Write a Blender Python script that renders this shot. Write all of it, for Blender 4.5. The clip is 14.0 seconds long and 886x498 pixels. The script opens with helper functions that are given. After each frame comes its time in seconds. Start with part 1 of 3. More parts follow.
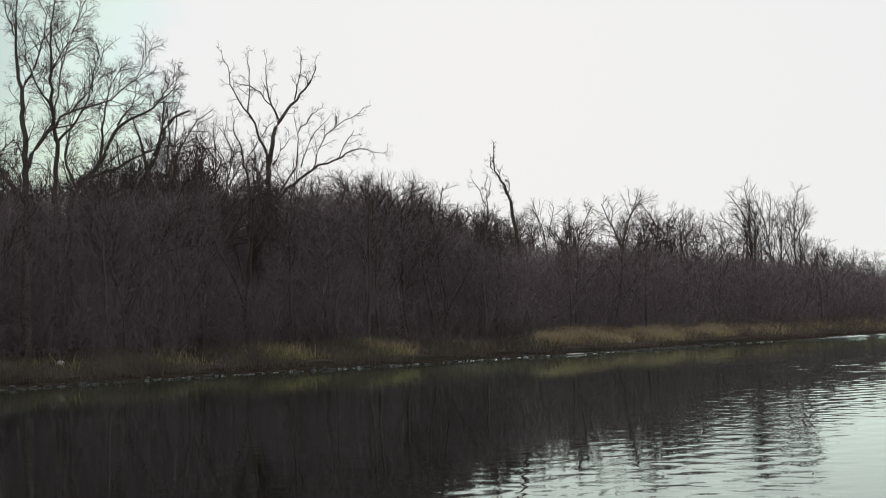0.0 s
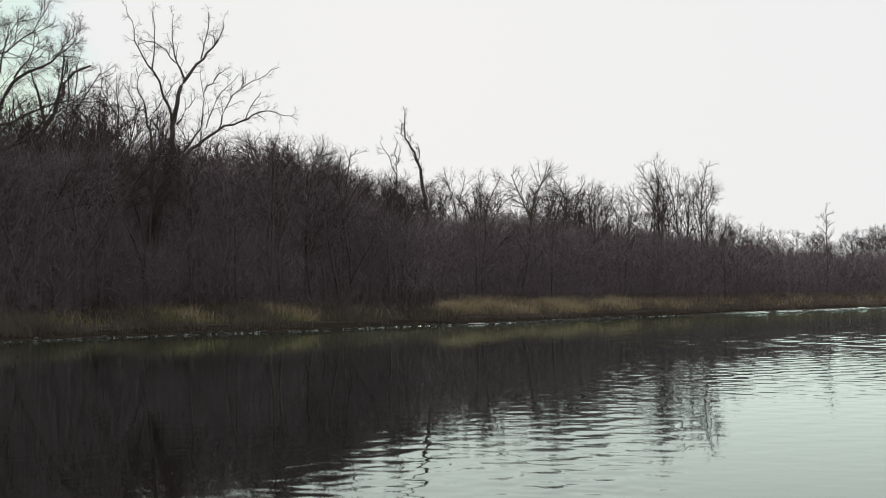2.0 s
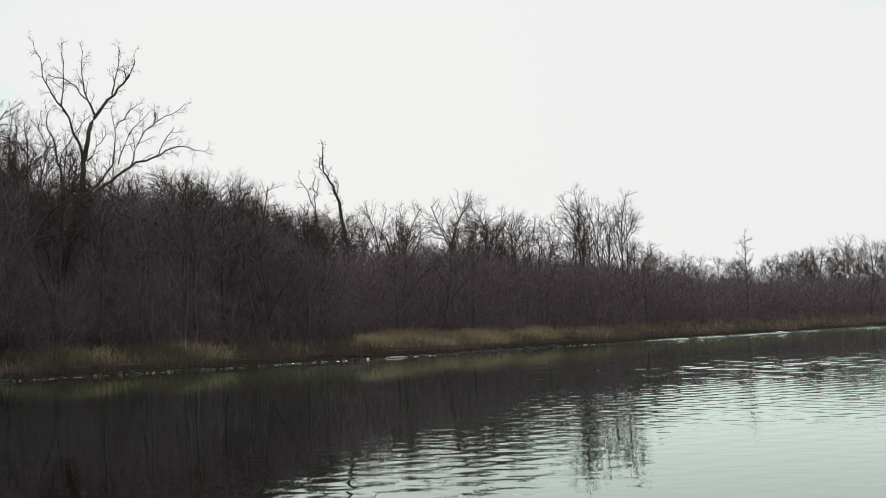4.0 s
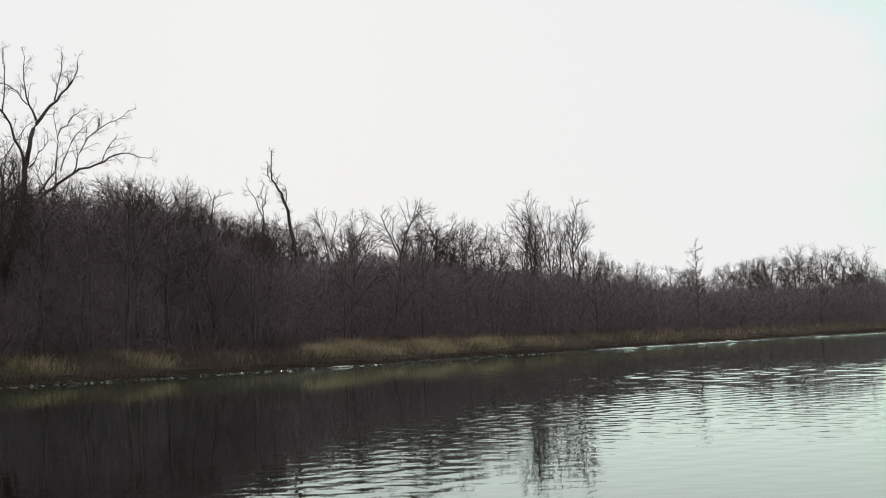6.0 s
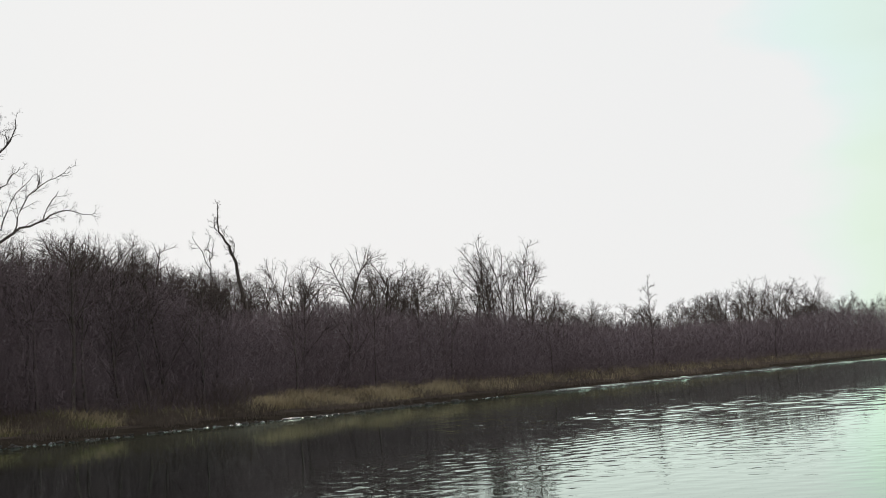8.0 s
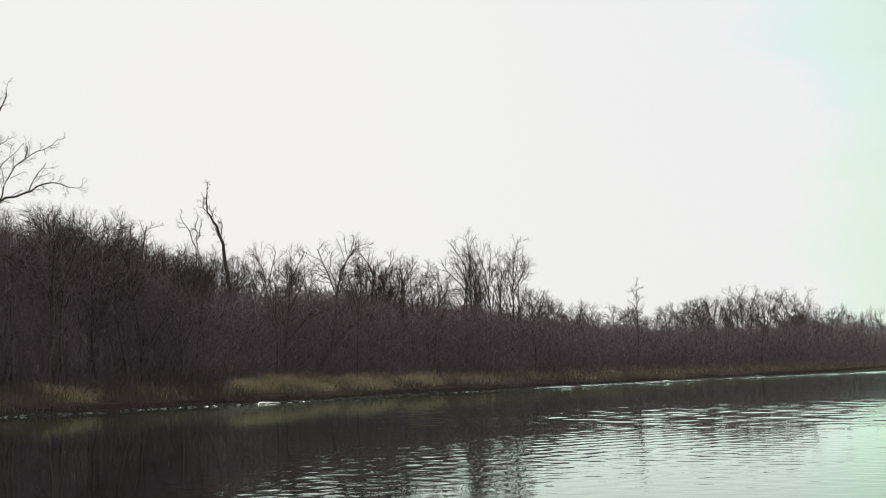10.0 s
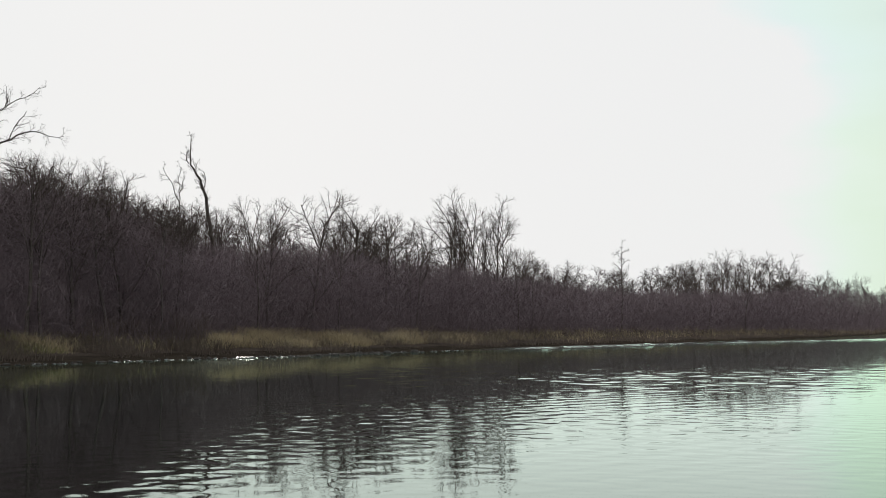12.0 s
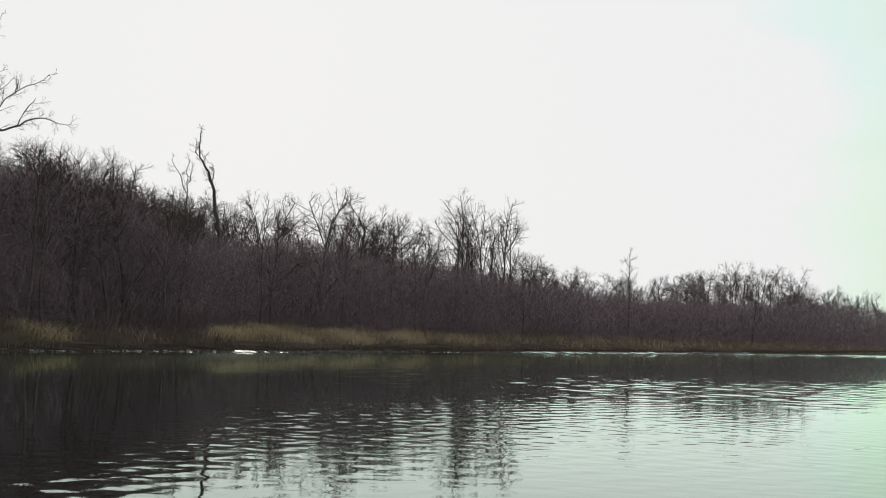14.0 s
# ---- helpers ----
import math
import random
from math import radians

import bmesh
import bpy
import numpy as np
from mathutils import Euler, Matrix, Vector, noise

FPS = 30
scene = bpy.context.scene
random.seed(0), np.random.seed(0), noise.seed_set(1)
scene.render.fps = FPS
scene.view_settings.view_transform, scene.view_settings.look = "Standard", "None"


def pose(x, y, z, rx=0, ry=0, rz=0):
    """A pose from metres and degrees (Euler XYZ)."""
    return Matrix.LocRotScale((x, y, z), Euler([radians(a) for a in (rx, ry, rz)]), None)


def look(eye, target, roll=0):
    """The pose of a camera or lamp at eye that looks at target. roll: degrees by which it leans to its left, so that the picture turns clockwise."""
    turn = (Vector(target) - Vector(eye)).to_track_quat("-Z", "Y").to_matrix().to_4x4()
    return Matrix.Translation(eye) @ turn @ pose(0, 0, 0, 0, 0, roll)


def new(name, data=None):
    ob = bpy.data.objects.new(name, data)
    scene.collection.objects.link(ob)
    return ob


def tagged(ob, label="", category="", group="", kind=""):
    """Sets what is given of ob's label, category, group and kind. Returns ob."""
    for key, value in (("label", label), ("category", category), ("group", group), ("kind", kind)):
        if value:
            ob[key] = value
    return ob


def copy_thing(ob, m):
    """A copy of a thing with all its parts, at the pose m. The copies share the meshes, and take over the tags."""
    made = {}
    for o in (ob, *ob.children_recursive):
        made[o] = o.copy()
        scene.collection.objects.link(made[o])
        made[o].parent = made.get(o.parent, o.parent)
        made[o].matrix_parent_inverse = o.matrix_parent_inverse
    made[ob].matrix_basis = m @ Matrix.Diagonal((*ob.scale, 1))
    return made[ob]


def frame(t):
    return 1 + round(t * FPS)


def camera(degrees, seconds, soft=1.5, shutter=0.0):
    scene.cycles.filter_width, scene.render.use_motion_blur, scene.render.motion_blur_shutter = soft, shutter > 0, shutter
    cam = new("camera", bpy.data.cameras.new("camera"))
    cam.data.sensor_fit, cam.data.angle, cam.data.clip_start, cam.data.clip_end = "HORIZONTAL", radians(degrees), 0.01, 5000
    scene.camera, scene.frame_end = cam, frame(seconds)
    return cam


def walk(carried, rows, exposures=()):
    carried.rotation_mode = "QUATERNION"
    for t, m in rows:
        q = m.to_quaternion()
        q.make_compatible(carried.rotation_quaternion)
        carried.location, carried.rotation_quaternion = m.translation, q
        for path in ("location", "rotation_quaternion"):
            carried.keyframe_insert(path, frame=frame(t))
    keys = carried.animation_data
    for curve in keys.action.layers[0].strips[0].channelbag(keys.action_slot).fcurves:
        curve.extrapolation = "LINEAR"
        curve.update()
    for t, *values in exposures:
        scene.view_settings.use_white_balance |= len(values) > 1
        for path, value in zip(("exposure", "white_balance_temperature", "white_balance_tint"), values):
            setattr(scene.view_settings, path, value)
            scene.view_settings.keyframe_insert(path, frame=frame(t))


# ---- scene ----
cam = camera(37.97, 14.0, soft=1.0)


def aim(x, y, z, yaw, pitch, roll):
    """Camera pose: yaw to the left of +y, pitch up, roll as in look()."""
    return pose(x, y, z, 90 + pitch, 0, yaw) @ pose(0, 0, 0, 0, 0, roll)


PATH = [
    (0.0, 0.000, 0.000, 1.60, -0.000, 3.743, -2.239),
    (0.5, 0.197, 0.130, 1.60, -0.512, 3.769, -1.670),
    (1.0, 0.392, 0.255, 1.60, -0.821, 3.230, -0.769),
    (1.5, 0.584, 0.377, 1.60, -3.094, 2.574, -0.919),
    (2.0, 0.774, 0.494, 1.60, -3.668, 2.195, -0.871),
    (2.5, 0.961, 0.608, 1.60, -4.365, 2.634, -1.023),
    (3.0, 1.146, 0.717, 1.60, -4.927, 3.018, -1.227),
    (3.5, 1.329, 0.823, 1.60, -5.960, 2.940, -1.730),
    (4.0, 1.508, 0.924, 1.60, -6.881, 3.566, -2.173),
    (6.5, 2.370, 1.372, 1.60, -9.181, 4.091, -2.319),
    (7.0, 2.534, 1.450, 1.60, -9.558, 4.734, -2.678),
    (7.5, 2.697, 1.523, 1.60, -9.916, 5.231, -3.254),
    (8.0, 2.856, 1.593, 1.60, -10.850, 5.792, -4.429),
    (8.5, 3.014, 1.658, 1.60, -11.204, 6.023, -4.461),
    (9.0, 3.168, 1.720, 1.60, -11.169, 5.737, -3.477),
    (11.5, 3.904, 1.967, 1.60, -11.273, 4.303, -0.344),
    (12.0, 4.044, 2.005, 1.60, -11.489, 3.579, -0.301),
    (12.5, 4.181, 2.039, 1.60, -11.825, 3.978, 0.330),
    (13.0, 4.316, 2.068, 1.60, -11.497, 4.267, 1.316),
    (13.5, 4.448, 2.094, 1.60, -11.813, 4.048, 1.286),
    (14.0, 4.578, 2.115, 1.60, -10.954, 3.626, 1.763),
]
EXPOSURE = 0.0
walk(cam, [(r[0], aim(*r[1:])) for r in PATH], [(0.0, EXPOSURE), (14.0, EXPOSURE)])

# ---- world and sun ----
SUN_AZ, SUN_EL = 1.7, 17.0  # degrees to the right of +y, and above the horizon
sun_way = Vector((math.sin(radians(SUN_AZ)) * math.cos(radians(SUN_EL)), math.cos(radians(SUN_AZ)) * math.cos(radians(SUN_EL)), math.sin(radians(SUN_EL))))
world = bpy.data.worlds.new("sky")
scene.world = world
world.use_nodes = True
wn, wl = world.node_tree.nodes, world.node_tree.links
wn.clear()
sky = wn.new("ShaderNodeTexSky")
sky.sky_type, sky.sun_disc = "NISHITA", False
sky.sun_elevation, sky.sun_rotation = radians(SUN_EL), radians(SUN_AZ)
sky.air_density, sky.dust_density, sky.ozone_density = 1.0, 3.0, 1.0
# thin high cloud: a white veil round the sun, with ragged cyan edges where it thins
tex = wn.new("ShaderNodeTexCoord")
toward = wn.new("ShaderNodeVectorMath")
toward.operation = "DOT_PRODUCT"
toward.inputs[1].default_value = (math.sin(radians(7.5)) * math.cos(radians(7.0)), math.cos(radians(7.5)) * math.cos(radians(7.0)), math.sin(radians(7.0)))
stretch = wn.new("ShaderNodeMapping")
stretch.inputs["Scale"].default_value = (1.0, 1.0, 3.2)
cloud = wn.new("ShaderNodeTexNoise")
cloud.inputs["Scale"].default_value, cloud.inputs["Detail"].default_value = 5.0, 4.0
ragged = wn.new("ShaderNodeMath")
ragged.operation = "MULTIPLY_ADD"
ragged.inputs[1].default_value = 0.055
def veil_ramp(edges):
    """Colours from the far side of the sky (0) to the sun (1)."""
    node = wn.new("ShaderNodeValToRGB")
    stops = node.color_ramp.elements
    stops[0].position, stops[0].color = 0.0, (0.62, 0.65, 0.67, 1)
    stops[1].position, stops[1].color = 1.0, (0.858, 0.86, 0.862, 1)
    for at, colour in edges:
        stops.new(at).color = (*colour, 1)
    return node


high_sky = veil_ramp(((0.60, (0.62, 0.69, 0.72)), (0.895, (0.60, 0.72, 0.69)), (0.915, (0.72, 0.855, 0.785)), (0.929, (0.74, 0.88, 0.835)), (0.937, (0.77, 0.87, 0.86)), (0.945, (0.855, 0.862, 0.862))))
low_sky = veil_ramp(((0.60, (0.62, 0.69, 0.66)), (0.895, (0.61, 0.73, 0.625)), (0.915, (0.73, 0.86, 0.715)), (0.929, (0.765, 0.885, 0.775)), (0.937, (0.80, 0.875, 0.825)), (0.945, (0.855, 0.862, 0.858))))
level = wn.new("ShaderNodeSeparateXYZ")  # yellower green low over the horizon, cyan above
rise = wn.new("ShaderNodeMapRange")
for key, value in (("From Min", 0.13), ("From Max", 0.20)):
    rise.inputs[key].default_value = value
sky_colour = wn.new("ShaderNodeMix")
sky_colour.data_type = "RGBA"
brighten = wn.new("ShaderNodeVectorMath")
brighten.operation = "SCALE"
brighten.inputs["Scale"].default_value = 10.0
veil = wn.new("ShaderNodeMix")
veil.data_type = "RGBA"
veil.inputs["Factor"].default_value = 0.995
back = wn.new("ShaderNodeBackground")
back.inputs["Strength"].default_value = 0.1
wout = wn.new("ShaderNodeOutputWorld")
wl.new(tex.outputs["Generated"], toward.inputs[0])
wl.new(tex.outputs["Generated"], stretch.inputs["Vector"])
wl.new(stretch.outputs["Vector"], cloud.inputs["Vector"])
wl.new(cloud.outputs["Fac"], ragged.inputs[0])
wl.new(toward.outputs["Value"], ragged.inputs[2])
shift = wn.new("ShaderNodeMath")
shift.operation = "SUBTRACT"
shift.inputs[1].default_value = 0.0255
wl.new(ragged.outputs[0], shift.inputs[0])
for node, socket in ((low_sky, "A"), (high_sky, "B")):
    wl.new(shift.outputs[0], node.inputs["Fac"])
    wl.new(node.outputs["Color"], sky_colour.inputs[socket])
wl.new(tex.outputs["Generated"], level.inputs["Vector"])
wl.new(level.outputs["Z"], rise.inputs["Value"])
wl.new(rise.outputs["Result"], sky_colour.inputs["Factor"])
wl.new(sky_colour.outputs["Result"], brighten.inputs[0])
wl.new(brighten.outputs["Vector"], veil.inputs["B"])
wl.new(sky.outputs["Color"], veil.inputs["A"])
wl.new(veil.outputs["Result"], back.inputs["Color"])
wl.new(back.outputs["Background"], wout.inputs["Surface"])

sun_data = bpy.data.lights.new("sun", "SUN")
sun_data.energy, sun_data.angle, sun_data.color = 3.2, radians(1.0), (1.0, 0.93, 0.82)
sun = new("sun", sun_data)
sun.matrix_basis = look(sun_way * 500, (0, 0, 0))


# ---- materials ----
def material(name, dark, light, scale=3.0, rough=0.9, fine=30.0, bump=0.02, specular=0.2, stretch_z=1.0):
    """Two-scale noise between two colours, with a fine bump."""
    m = bpy.data.materials.new(name)
    m.use_nodes = True
    n, l = m.node_tree.nodes, m.node_tree.links
    shader = n["Principled BSDF"]
    co = n.new("ShaderNodeTexCoord")
    mp = n.new("ShaderNodeMapping")
    mp.inputs["Scale"].default_value = (1, 1, stretch_z)
    l.new(co.outputs["Object"], mp.inputs["Vector"])
    a, b = n.new("ShaderNodeTexNoise"), n.new("ShaderNodeTexNoise")
    a.inputs["Scale"].default_value, b.inputs["Scale"].default_value = scale, fine
    a.inputs["Detail"].default_value = b.inputs["Detail"].default_value = 5
    for t in (a, b):
        l.new(mp.outputs["Vector"], t.inputs["Vector"])
    add = n.new("ShaderNodeMath")
    add.operation = "MULTIPLY_ADD"
    add.inputs[1].default_value, add.inputs[2].default_value = 0.5, 0.0
    l.new(b.outputs["Fac"], add.inputs[0])
    add2 = n.new("ShaderNodeMath")
    add2.operation = "MULTIPLY_ADD"
    add2.inputs[1].default_value = 0.5
    l.new(a.outputs["Fac"], add2.inputs[0])
    l.new(add.outputs[0], add2.inputs[2])
    rp = n.new("ShaderNodeValToRGB")
    rp.color_ramp.elements[0].position, rp.color_ramp.elements[0].color = 0.36, (*dark, 1)
    rp.color_ramp.elements[1].position, rp.color_ramp.elements[1].color = 0.64, (*light, 1)
    l.new(add2.outputs[0], rp.inputs["Fac"])
    l.new(rp.outputs["Color"], shader.inputs["Base Color"])
    shader.inputs["Roughness"].default_value = rough
    shader.inputs["Specular IOR Level"].default_value = specular
    bp = n.new("ShaderNodeBump")
    bp.inputs["Distance"].default_value = bump
    l.new(b.outputs["Fac"], bp.inputs["Height"])
    l.new(bp.outputs["Normal"], shader.inputs["Normal"])
    return m


BARK = material("bark", (0.05, 0.04, 0.035), (0.13, 0.11, 0.095), 2.5, 0.95, 18, 0.03, stretch_z=0.25)
PALE_BARK = material("pale_bark", (0.055, 0.047, 0.042), (0.15, 0.13, 0.115), 2.0, 0.9, 14, 0.03, stretch_z=0.25)
TWIG = material("twig", (0.045, 0.034, 0.031), (0.115, 0.088, 0.08), 1.5, 0.9, 12, 0.005)
BRUSH = material("brush", (0.15, 0.115, 0.123), (0.225, 0.173, 0.184), 0.15, 0.95, 6, 0.005)
def grass_material(name, dark, light, scale):
    """Dead blades that let some of the low sun through."""
    m = material(name, dark, light, scale, 0.85, 3, 0.002)
    n, l = m.node_tree.nodes, m.node_tree.links
    colour = n["Principled BSDF"].inputs["Base Color"].links[0].from_socket
    thin = n.new("ShaderNodeBsdfTranslucent")
    mix = n.new("ShaderNodeMixShader")
    mix.inputs["Fac"].default_value = 0.45
    l.new(colour, thin.inputs["Color"])
    l.new(n["Principled BSDF"].outputs["BSDF"], mix.inputs[1])
    l.new(thin.outputs["BSDF"], mix.inputs[2])
    l.new(mix.outputs["Shader"], n["Material Output"].inputs["Surface"])
    return m


DRY_GRASS = grass_material("dry_grass", (0.30, 0.232, 0.138), (0.55, 0.445, 0.29), 0.22)
GREEN_GRASS = grass_material("green_grass", (0.12, 0.112, 0.05), (0.27, 0.245, 0.12), 0.3)
SOIL = material("leaf_litter", (0.042, 0.033, 0.028), (0.095, 0.074, 0.062), 0.5, 1.0, 9, 0.05, specular=0.0)
RUSSET = grass_material("russet_stalks", (0.088, 0.068, 0.056), (0.182, 0.144, 0.118), 0.3)
MUD = material("wet_mud", (0.022, 0.017, 0.013), (0.06, 0.047, 0.037), 0.8, 1.0, 12, 0.03, specular=0.0)
STONE = material("wet_stone", (0.03, 0.027, 0.025), (0.12, 0.11, 0.10), 1.5, 0.8, 20, 0.01, specular=0.1)

GRAVEL = material("wet_gravel", (0.03, 0.028, 0.026), (0.105, 0.096, 0.09), 1.2, 1.0, 14, 0.02, specular=0.0)
PALE_WOOD = material("weathered_wood", (0.28, 0.24, 0.19), (0.5, 0.45, 0.37), 4, 0.8, 40, 0.004)
PALE_STONE = material("pale_stone", (0.35, 0.34, 0.32), (0.6, 0.58, 0.55), 5, 0.8, 30, 0.01)


def water_material(name, ripple):
    """Dark water under a mirror surface whose strength follows the angle of view."""
    m = bpy.data.materials.new(name)
    m.use_nodes = True
    n, l = m.node_tree.nodes, m.node_tree.links
    n.remove(n["Principled BSDF"])
    body, mirror = n.new("ShaderNodeBsdfDiffuse"), n.new("ShaderNodeBsdfGlossy")
    body.inputs["Color"].default_value = (0.01, 0.0065, 0.0075, 1)
    mirror.inputs["Color"].default_value = (0.865, 1.0, 0.915, 1)
    fresnel = n.new("ShaderNodeFresnel")
    fresnel.inputs["IOR"].default_value = 1.333
    gloss = n.new("ShaderNodeMath")
    gloss.operation, gloss.use_clamp = "MULTIPLY", True
    gloss.inputs[1].default_value = 1.33
    mix = n.new("ShaderNodeMixShader")
    geo = n.new("ShaderNodeNewGeometry")
    far, calm = n.new("ShaderNodeVectorMath"), n.new("ShaderNodeMapRange")
    far.operation = "LENGTH"
    l.new(geo.outputs["Position"], far.inputs[0])
    for key, value in (("From Min", 25.0), ("From Max", 75.0), ("To Min", 0.01), ("To Max", 0.04)):
        calm.inputs[key].default_value = value  # unseen small ripples blur the water far out
    l.new(far.outputs["Value"], calm.inputs["Value"])
    l.new(calm.outputs["Result"], mirror.inputs["Roughness"])
    height = None
    for sx, sy, turn, gain in ((0.5, 1.0, 4, 0.45), (1.3, 2.2, -19, 0.35), (3.2, 5.0, 16, 0.12), (9.0, 12.0, -8, 0.02)):
        mp = n.new("ShaderNodeMapping")
        mp.inputs["Scale"].default_value = (sx, sy, 1)
        mp.inputs["Rotation"].default_value = (0, 0, radians(turn))
        l.new(geo.outputs["Position"], mp.inputs["Vector"])
        t = n.new("ShaderNodeTexNoise")
        t.inputs["Scale"].default_value, t.inputs["Detail"].default_value = 1.0, 1.0
        l.new(mp.outputs["Vector"], t.inputs["Vector"])
        k = n.new("ShaderNodeMath")
        k.operation = "MULTIPLY_ADD"
        k.inputs[1].default_value, k.inputs[2].default_value = gain, 0.0
        l.new(t.outputs["Fac"], k.inputs[0])
        if height:
            l.new(height, k.inputs[2])
        height = k.outputs[0]
    bp = n.new("ShaderNodeBump")
    rough = n.new("ShaderNodeMapRange")  # the breeze reaches the water farther out
    for key, value in (("From Min", 35.0), ("From Max", 62.0), ("To Min", ripple), ("To Max", 1.8 * ripple)):
        rough.inputs[key].default_value = value
    l.new(far.outputs["Value"], rough.inputs["Value"])
    l.new(rough.outputs["Result"], bp.inputs["Distance"])
    l.new(height, bp.inputs["Height"])
    for node in (mirror, fresnel):
        l.new(bp.outputs["Normal"], node.inputs["Normal"])
    l.new(fresnel.outputs["Fac"], gloss.inputs[0])
    l.new(gloss.outputs[0], mix.inputs["Fac"])
    l.new(body.outputs["BSDF"], mix.inputs[1])
    l.new(mirror.outputs["BSDF"], mix.inputs[2])
    l.new(mix.outputs["Shader"], n["Material Output"].inputs["Surface"])
    return m


WET = material("wet_film", (0.02, 0.016, 0.013), (0.045, 0.037, 0.03), 1.2, 0.2, 6, 0.002, specular=1.0)
WATER = water_material("river_water", 0.0033)

# ---- the lie of the land: the shore as a line y(x), inland is +y ----
SHORE_X = [-3000, -300, -60, -30, -18, -7, 0, 8, 14, 22, 36, 65, 100, 140, 174, 260, 400, 3000]
SHORE_Y = [-900, -170, 8, 41, 53, 64, 70.5, 78, 86, 95, 110, 143, 185, 240, 290, 400, 520, 1500]


def shore(x):
    return np.interp(x, SHORE_X, SHORE_Y) + 0.5 * np.sin(np.asarray(x) * 0.45) * np.exp(-(np.asarray(x) / 400) ** 2)


def bank_height(d):
    """Ground height by distance inland from the water's edge."""
    # The climb beyond 14 m is added, to stop sky showing through the wood.
    return np.interp(d, [-3000, -190, -152, -150, -140, -9, 0, 1.5, 4, 14, 40, 80, 3000], [2, 2, 0.8, 0, -1.4, -1.4, 0.0, 0.13, 0.42, 1.0, 3.4, 7.5, 9])


def inland(x, y):
    """Distance inland, square to the shore."""
    s = (shore(x + 2.0) - shore(x - 2.0)) / 4.0
    return (y - shore(x)) / np.sqrt(1 + s * s)


def ground_z(x, y):
    d = inland(x, y)
    bumps = 0.12 * np.sin(x * 0.7 + y * 0.4) + 0.1 * np.sin(x * 0.23 - y * 0.51)
    return bank_height(d) + bumps * np.clip((d - 2) / 10, 0, 1)


def mesh_object(name, verts, faces, mat, parent=None, smooth=True):
    me = bpy.data.meshes.new(name)
    me.from_pydata(np.asarray(verts).tolist(), [], faces if isinstance(faces, list) else np.asarray(faces).tolist())
    me.materials.append(mat)
    if smooth:
        me.polygons.foreach_set("use_smooth", [True] * len(me.polygons))
    ob = new(name, me)
    ob.parent = parent
    return ob


def grid_faces(rows, cols):
    i = np.arange(rows - 1)[:, None] * cols + np.arange(cols - 1)[None, :]
    return np.stack([i, i + 1, i + cols + 1, i + cols], -1).reshape(-1, 4)


def make_ground():
    xs = np.concatenate([np.linspace(-3000, -120, 25), np.arange(-110, 260, 1.25), np.linspace(270, 3000, 30)])
    off = np.concatenate([[-3000, -1000, -400, -260, -230, -200, -180, -150, -80, -30], np.arange(-14, 8, 0.5), np.arange(8, 130, 2.0), [150, 200, 300, 500, 1000, 2000, 3000]])
    gx = np.repeat(xs, len(off))
    gy = shore(gx) + np.tile(off, len(xs))
    v = np.stack([gx, gy, ground_z(gx, gy)], -1)
    ob = mesh_object("ground", v, grid_faces(len(xs), len(off))[:, ::-1], SOIL)
    ob.data.materials.append(MUD)
    wet = np.tile((off[:-1] > -20) & (off[:-1] < 4.5), len(xs) - 1)
    ob.data.polygons.foreach_set("material_index", wet.astype(int).tolist())
    return tagged(ob, "muddy river bank and leaf-littered woodland floor", "ground", kind="structure")


make_ground()
river = mesh_object("water", [(-4000, -4000, -0.06), (4000, -4000, -0.06), (4000, 4000, -0.06), (-4000, 4000, -0.06)], [(0, 1, 2, 3)], WATER)
tagged(river, "still dark river water away from the boat", "water", kind="structure")

LANE_X, LANE_Y = [26, 33, 36, 48, 60, 75, 91, 107], [98, 103, 106, 118, 128, 140, 152, 170]  # a breeze-ruffled lane along the far shore


